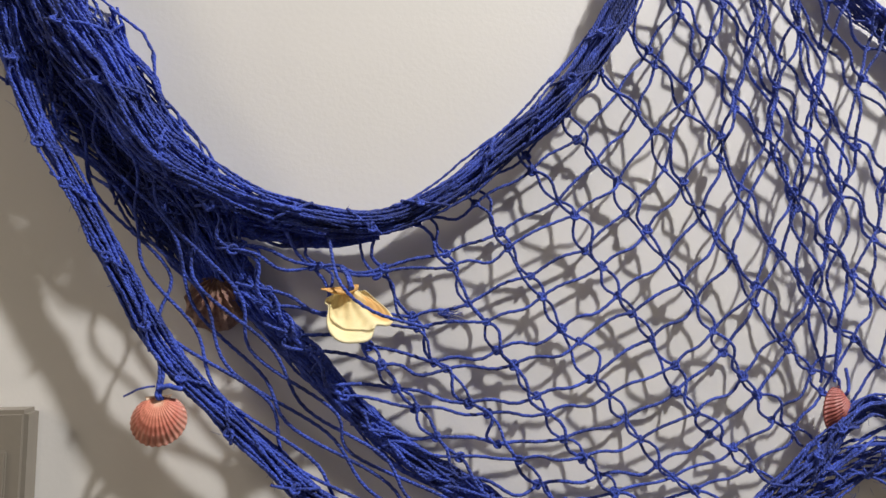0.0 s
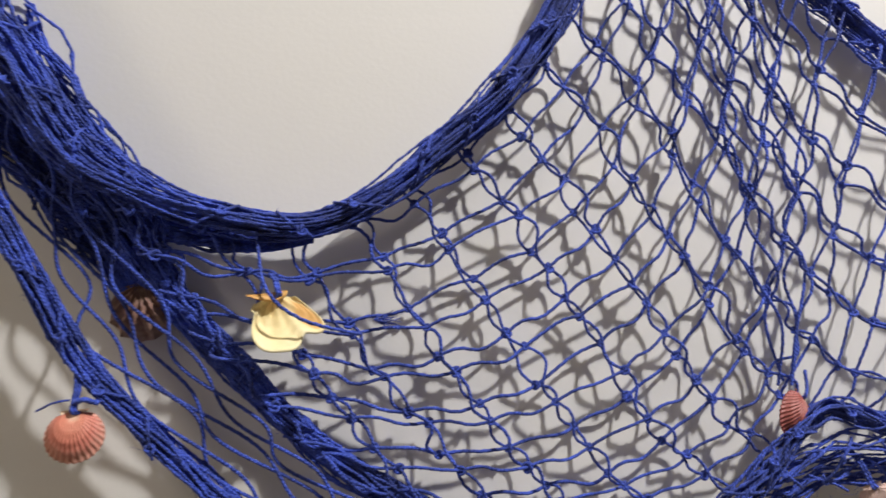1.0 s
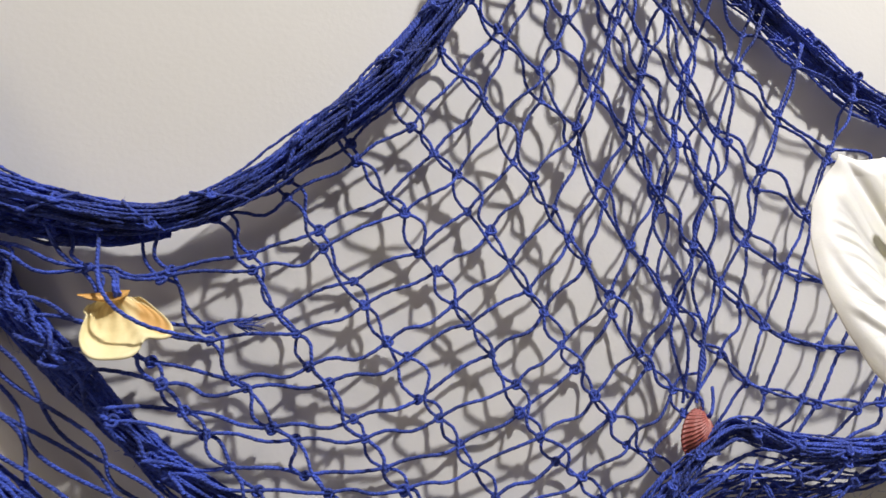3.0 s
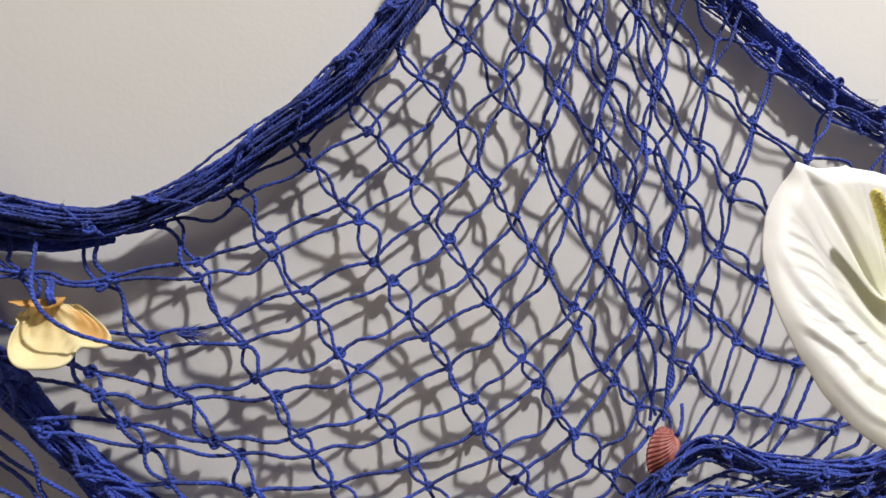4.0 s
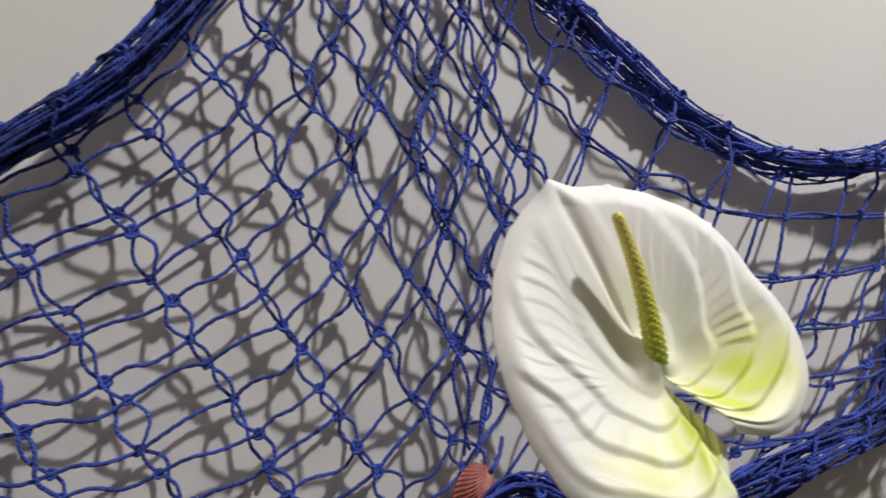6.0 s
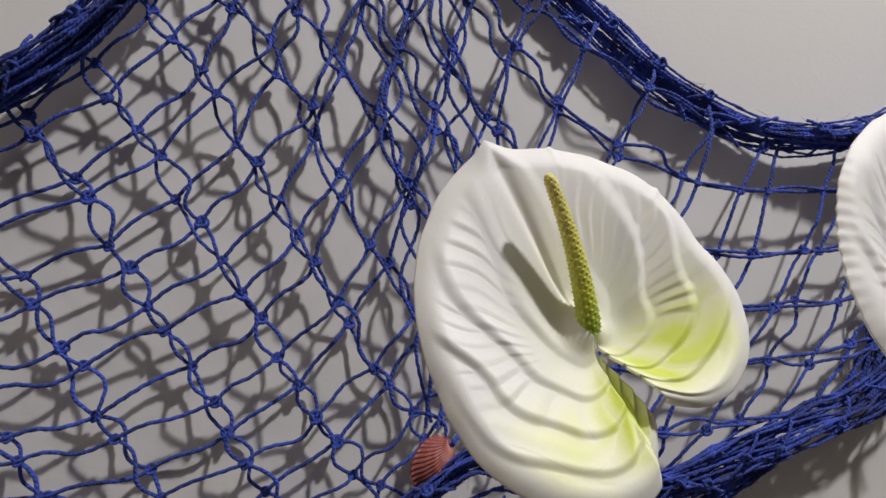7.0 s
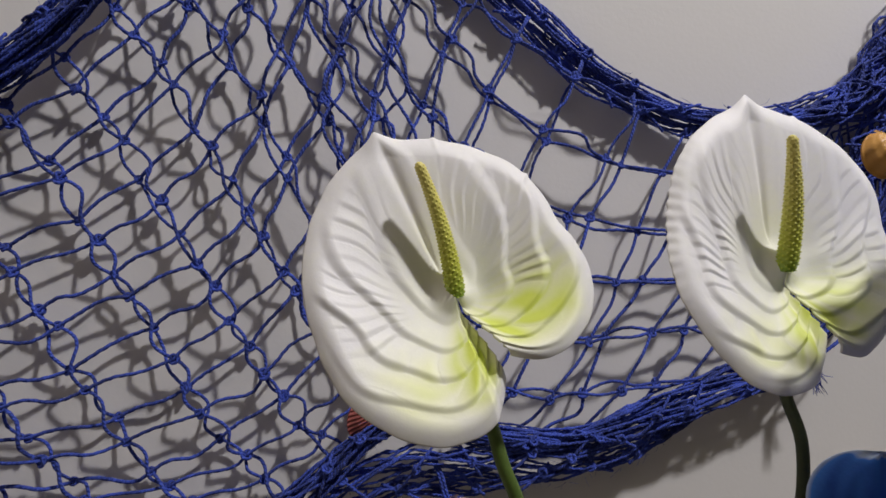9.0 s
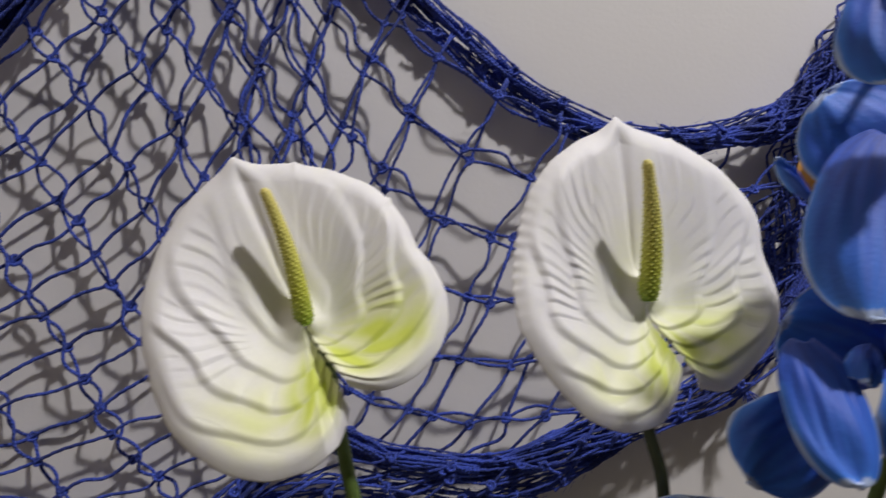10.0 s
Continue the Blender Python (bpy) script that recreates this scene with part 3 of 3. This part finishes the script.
def anthurium(base, v_axis, normal, span, radii, hollow, tip_length, teeth, spadix, bulge, stem_points, stem_mat, stem_radius, seed, label, green, turned, crumple):
    """base: on the plane of the rim; hollow: how deep the throat lies behind it; span: degrees from lobe to lobe, 0 at the tip."""
    thing = tagged(new("anthurium"), label, "anthurium", "white anthuriums")
    v = Vector(v_axis).normalized()
    nrm = Vector(normal).normalized()
    u = v.cross(nrm)
    base = np.array(base)
    nt, nr = 720, 130
    f = np.linspace(0, 1, nt)[None]
    th = span[0] + (span[1] - span[0]) * f
    rho = np.linspace(0.0, 1.0, nr)[:, None] ** 0.9
    R = spathe_outline(np.array(radii) / 1000.0, f)
    lobe = np.radians(th)
    mag = np.abs(th)
    # main veins leave the throat, run beside the midrib towards the tip and arch round the lobes; each band is a scoop with a raised lip
    open_ = (np.minimum(mag, 90) / 90.0) ** 0.75 + 0.55 * (np.maximum(mag - 90, 0) / 90.0) ** 1.4
    noise_ = 0.10 * np.sin(3 * lobe + seed) + 0.05 * np.sin(7 * lobe + 2 * seed + 4 * rho)
    arc = rho * open_ * (3.9 + 1.5 * noise_) + 0.6 * noise_ * rho + 0.22 * (th > 0)
    band = np.floor(arc)
    saw = arc - band
    scoop = saw ** 1.4 * (1 - eased(saw, 0.70, 1.0))
    # short ribs cross the bands like shingles, closer together at the sides, wider on the lobes
    cross = np.minimum(mag, 105) / 8.2 + np.maximum(mag - 105, 0) / 16.0 - 3.0 * rho * eased(mag, 95, 165) + 0.37 * band + 0.5 * saw + 0.3 * np.sin(2.6 * band + 4 * lobe + seed) + 0.45 * np.sin(8 * rho + 2.1 * band + seed) * eased(rho, 0.3, 0.7)
    cell = np.floor(cross)
    step = cross - cell
    shingle = step ** 1.2 * (1 - eased(step, 0.60, 1.0))
    lively = 0.62 + 0.38 * np.sin(5.3 * cell + 3.1 * band + 1.7 * seed)
    face = eased(rho, 0.08, 0.34) * (1 - eased(rho, 0.84, 0.96))
    quilt = eased(rho, 0.34, 0.58) * (1 - eased(rho, 0.78, 0.92)) * eased(mag, 5, 26) * (0.4 + 0.6 * np.sin(math.pi * saw))
    relief = face * (0.35 + 0.65 * eased(mag, 12, 70)) * 0.0026 / np.maximum(0.9, open_) * (scoop - 0.3) + crumple * 0.00120 * quilt * lively * (shingle - 0.3)
    throat = -hollow * np.clip(1 - rho / 0.86, 0, 1) ** 1.3 * (1 - 0.62 * np.exp(-(rho / 0.13) ** 2))
    rim = -0.0034 * np.clip((rho - 0.86) / 0.14, 0, 1) ** 2
    mid = -0.0013 * np.exp(-(th / 2.6) ** 2) * face
    wave = 0.0013 * np.sin(2 * lobe + 1.1) * rho ** 2 + 0.0009 * np.sin(5 * lobe + seed) * rho ** 3
    # the margin of one lobe is folded back along the cleft
    flap = -turned * eased(span[0] + 17 - th, 0, 7) * rho ** 0.8
    w = throat + relief + rim + mid + wave + flap + 0.003 * np.exp(-(th / 6.0) ** 2) * np.clip((rho - 0.85) / 0.15, 0, 1)
    R = R + tip_length * np.exp(-np.abs(th / 3.6) ** 1.3)
    for k in teeth:
        R = R + 0.0013 * np.exp(-np.abs((th - k) / 1.1) ** 1.5)
    fringe = 1 + 0.003 * np.sin(lobe * 23 + seed) * np.sin(lobe * 3) * rho ** 6 + (crumple - 1) * 0.016 * np.sin(lobe * 70) * np.exp(-((th + 68) / 26) ** 2) * rho ** 10
    pu, pv = R * rho * np.sin(lobe) * fringe, R * rho * np.cos(lobe) * fringe
    grid = base + pu[..., None] * np.array(u) + pv[..., None] * np.array(v) + w[..., None] * np.array(nrm)
    tone = np.zeros_like(w)
    for centre, spread, r0, strength in green:
        tone = np.maximum(tone, strength * np.exp(-((th - centre) / spread) ** 2 - ((rho - r0) / 0.34) ** 2))
    tone = tone * (0.75 + 0.75 * shingle) * (1 - 0.8 * eased(rho, 0.80, 0.97)) + 0.16 * (1 - eased(rho, 0.1, 0.7))
    ob = part("spathe", sheet(grid, np.clip(tone, 0, 1)), WHITE_PETAL, thing, "waxy quilted white spathe flushed with green")
    thick = ob.modifiers.new("thickness", "SOLIDIFY")
    thick.thickness, thick.offset = 0.0012, -1
    # spadix with rows of small beads
    a, b = Vector(spadix[0]), Vector(spadix[1])
    d = b - a
    axis = d.normalized()
    s1 = axis.cross(Vector((0, 1, 0))).normalized()
    s2 = s1.cross(axis)
    m, k = 220, 64
    t = np.linspace(0, 1, m)[:, None]
    ang = np.linspace(0, 2 * math.pi, k + 1)[None]
    rad = (0.0044 - 0.0022 * t + bulge * np.sin(math.pi * np.clip(t * 1.15, 0, 1))) * np.sqrt(np.clip(1 - np.clip((t - 0.95) / 0.05, 0, 1) ** 2, 0, 1)) * (0.86 + 0.14 * eased(t, 0, 0.08))
    bead = np.maximum(0, np.cos(ang * 8 + t * 130)) * np.maximum(0, np.cos(ang * 8 - t * 130))
    rad = rad * (1 + 0.20 * bead)
    c = np.array(a) + t[..., None] * np.array(d) + np.array(u) * (0.0024 * np.sin(math.pi * t))[..., None]
    pts = c + (np.cos(ang) * rad)[..., None] * np.array(s1) + (np.sin(ang) * rad)[..., None] * np.array(s2)
    part("spadix", sheet(pts, np.clip(t ** 0.8 + 0.25 * bead, 0, 1) + 0 * ang), SPADIX, thing, "green to yellow beaded spadix")
    line = smooth_line([tuple(base - np.array(nrm) * (hollow + 0.004)), *stem_points], 120)
    part("stem", join([tube(line, stem_radius, 14, 0)]), stem_mat, thing, "smooth green stem")
    return thing


anthurium((0.4116, 0.2857, 1.5119), (-0.4526, 0.3364, 0.8259), (-0.042, -0.933, 0.357), (-185.0, 169.0),
          (43.0, 58.0, 65.0, 67.9, 67.7, 67.4, 65.7, 64.9, 66.4, 68.8, 72.4, 76.8, 80.8, 78.7, 76.7, 74.4, 72.3, 67.0, 61.9, 64.1, 64.9, 62.5, 56.9, 49.3, 37.0),
          0.0185, 0.0055, (19.6, 57.6), ((0.4132, 0.2955, 1.5075), (0.3918, 0.2896, 1.5665)), 0.0,
          [(0.4245, 0.316, 1.483), (0.430, 0.309, 1.463), (0.438, 0.298, 1.435), (0.455, 0.30, 1.38), (0.47, 0.31, 1.2), (0.48, 0.31, 0.951)],
          STEM, 0.0033, 1, "open white anthurium flushed yellow-green on its lobes",
          [(126, 34, 0.62, 1.0), (152, 18, 0.55, 1.0), (-168, 26, 0.55, 1.0), (-138, 28, 0.75, 0.55)], 0.010, 1.0)
anthurium((0.5622, 0.2661, 1.5303), (-0.1256, 0.2925, 0.948), (0.0977, -0.9473, 0.3052), (-188.0, 163.5),
          (38.0, 51.9, 60.3, 63.7, 63.0, 63.0, 64.0, 63.5, 63.4, 65.6, 70.0, 74.2, 78.4, 82.2, 82.1, 80.6, 78.9, 76.5, 67.9, 67.7, 64.4, 57.9, 53.7, 50.8, 43.0),
          0.0165, 0.0050, (21.0,), ((0.5622, 0.2730, 1.5270), (0.5537, 0.2607, 1.5865)), 0.0006,
          [(0.562, 0.282, 1.50), (0.566, 0.276, 1.47), (0.571, 0.270, 1.443), (0.576, 0.28, 1.38), (0.58, 0.30, 1.2), (0.58, 0.31, 0.951)],
          DARK_STEM, 0.0028, 4, "white anthurium on a dark stem, lower lobe in shade",
          [(124, 30, 0.55, 0.75), (152, 20, 0.6, 1.0), (-178, 28, 0.6, 1.0), (-148, 26, 0.75, 0.5)], 0.002, 1.35)


# ---- blue orchid ----
def petal(thing, root, tip, face, width, label="", curl=0.010, blunt=0.55, name="petal"):
    """A broad rounded petal from its root to its tip, facing one way, its rim paler and bent back."""
    root, tip, face = Vector(root), Vector(tip), Vector(face)
    d = tip - root
    ln = d.length
    ax = d.normalized()
    side = ax.cross(face).normalized()
    nr = side.cross(ax)
    s = np.linspace(0, 1, 60)[:, None]
    q = np.linspace(-1, 1, 61)[None]
    half = 0.5 * width * np.sqrt(np.clip(1 - np.abs((s - blunt) / np.where(s < blunt, blunt * 1.03, 1 - blunt)) ** 2.2, 0, 1))
    half = half * (1 + 0.02 * np.sin(9 * s + 40 * width))
    x = half * q
    y = ln * (s - 0.05 * q ** 2 * (1 - s) + 0.012 * np.sin(7 * q + 300 * width) * s ** 4)
    full = half / (0.5 * width)
    veins = 0.00025 * np.cos(q * 19 * (1 + 0.3 * s)) * np.clip(s * 4, 0, 1) * (1 - s ** 4)
    w = curl * np.sin(math.pi * s) + full * (-0.9 * curl * q ** 2 * s - 0.004 * np.abs(q) ** 4 + 0.0016 * np.sin(q * 5 + s * 6 + 200 * width) * s - 0.0006 * np.exp(-(q / 0.08) ** 2) + veins)
    g = np.array(root) + x[..., None] * np.array(side) + y[..., None] * np.array(ax) + w[..., None] * np.array(nr)
    edge = np.maximum(np.abs(q) * np.clip(s * 3, 0, 1), np.clip(s * 1.02, 0, 1) ** 3)
    tone = 0.20 + 0.40 * s + 0.55 * np.clip((edge - 0.80) / 0.20, 0, 1) ** 1.5 + 0 * q + 0.04 * np.sin(q * 40 * (1 - 0.4 * s)) + 0.03 * np.sin(q * 13 + 11 * s)
    ob = part(name, sheet(g, np.clip(tone, 0, 1)), ORCHID, thing, label)
    m = ob.modifiers.new("thickness", "SOLIDIFY")
    m.thickness, m.offset = 0.0008, -1
    return ob


def orchid_flower(centre, petals, lip, label):
    thing = tagged(new("orchid_flower"), label, "orchid", "blue orchid blooms")
    for root, tip, face, width, curl in petals:
        petal(thing, root, tip, face, width, curl=curl)
    bm = bmesh.new()
    bmesh.ops.create_uvsphere(bm, u_segments=20, v_segments=12, radius=1)
    for v in bm.verts:
        v.co = Vector(centre) + Vector((v.co.x * 0.004, v.co.y * 0.006 - 0.004, v.co.z * 0.007 - 0.003 + 0.003 * abs(v.co.x)))
    for f in bm.faces:
        f.smooth = True
    part("lip", bm, LIP, thing, "small orange lip")
    stalk = smooth_line([(centre[0], centre[1] + 0.004, centre[2]), (centre[0] + 0.015, centre[1] + 0.03, centre[2] - 0.005), lip], 30)
    part("stalk", join([tube(stalk, 0.0018, 8, 0)]), STEM, thing, "thin green stalk")
    return thing


orchid_flower((0.6049, 0.1900, 1.5764), [
    ((0.6014, 0.1880, 1.5840), (0.5734, 0.1630, 1.5252), (-0.45, -0.8, 0.45), 0.0400, 0.004),
    ((0.6394, 0.2130, 1.5741), (0.6077, 0.2260, 1.6098), (-0.25, -0.9, 0.05), 0.0500, 0.003),
    # Rear petal out of view, added to cast shade on the second anthurium's lobe.
    ((0.6367, 0.2150, 1.5763), (0.6585, 0.2300, 1.6262), (0.1, -0.9, 0.15), 0.0460, 0.006),
    ((0.5840, 0.2000, 1.5643), (0.5744, 0.2060, 1.5782), (-0.2, -0.9, 0.3), 0.0045, 0.001),
    ((0.6080, 0.1900, 1.5702), (0.6224, 0.1750, 1.5518), (0.3, -0.9, 0.3), 0.0400, 0.008)], (0.676, 0.240, 1.5681), "blue orchid bloom with pale petal rims")
orchid_flower((0.6068, 0.1900, 1.5121), [
    ((0.5681, 0.1820, 1.5175), (0.5655, 0.1570, 1.4831), (-0.2, -0.6, 0.85), 0.0235, 0.003),
    ((0.5888, 0.1970, 1.4933), (0.5673, 0.2060, 1.4692), (-0.3, -0.9, -0.1), 0.0370, 0.003),
    ((0.6125, 0.1960, 1.5116), (0.5738, 0.2000, 1.5225), (-0.2, -0.9, -0.3), 0.0380, 0.003),
    ((0.5853, 0.1760, 1.5177), (0.5762, 0.1680, 1.5082), (0, -0.8, 0.6), 0.0100, 0.001),
    ((0.6108, 0.1900, 1.5123), (0.6183, 0.1800, 1.5276), (0.2, -0.9, 0.3), 0.0340, 0.008),
    ((0.6109, 0.1900, 1.5087), (0.6010, 0.1720, 1.4806), (0.2, -0.9, 0.3), 0.0340, 0.008)], (0.672, 0.245, 1.5044), "blue orchid bloom with pale petal rims, lower on the spray")
orchid_flower((0.6229, 0.1842, 1.6471), [
    ((0.5863, 0.1660, 1.6251), (0.5769, 0.1580, 1.5888), (-0.4, -0.85, 0.3), 0.0340, 0.004),
    ((0.5913, 0.1660, 1.6291), (0.5944, 0.1600, 1.5959), (0.1, -0.9, 0.3), 0.0340, 0.004),
    ((0.6246, 0.1834, 1.6505), (0.6314, 0.1715, 1.6879), (0.1, -0.95, 0.2), 0.0340, 0.010),
    ((0.6262, 0.1834, 1.6454), (0.6603, 0.1715, 1.6369), (0.3, -0.9, 0.2), 0.0374, 0.010)], (0.68, 0.240, 1.6276), "blue orchid bloom high on the spray")
orchid_flower((0.562, 0.225, 1.424), [
    ((0.559, 0.222, 1.418), (0.556, 0.214, 1.4610), (-0.15, -0.80, 0.55), 0.050, 0.006),
    ((0.567, 0.214, 1.412), (0.568, 0.198, 1.4520), (0.0, -0.75, 0.65), 0.036, 0.005),
    ((0.566, 0.222, 1.422), (0.602, 0.212, 1.440), (0.2, -0.7, 0.7), 0.036, 0.008),
    ((0.558, 0.222, 1.420), (0.530, 0.205, 1.405), (-0.3, -0.8, 0.4), 0.036, 0.008)], (0.672, 0.28, 1.40), "blue orchid bloom lowest on the spray")
spray = tagged(new("orchid_spray"), "upright green orchid stem that carries blue blooms", "orchid")
part("stem", join([tube(smooth_line([(0.70, 0.30, 0.951), (0.69, 0.30, 1.2), (0.672, 0.28, 1.40), (0.672, 0.245, 1.504), (0.676, 0.240, 1.568), (0.68, 0.240, 1.628), (0.685, 0.235, 1.70)], 200), 0.0028, 10, 0)]), STEM, spray)


# ---- wall panel ----
panel = tagged(new("wall_panel"), "grey plastic control panel fixed to the wall", "control panel")
part("housing", block((-0.36, WALL_Y - 0.020, 1.300), (-0.2215, WALL_Y, 1.4265), 0.003), PLATE, panel)
part("face", block((-0.350, WALL_Y - 0.0225, 1.310), (-0.2325, WALL_Y - 0.0195, 1.400), 0.001), PLATE, panel)
part("screen", block((-0.345, WALL_Y - 0.024, 1.315), (-0.236, WALL_Y - 0.0222, 1.372), 0.0005), SCREEN, panel, "dark glass display")
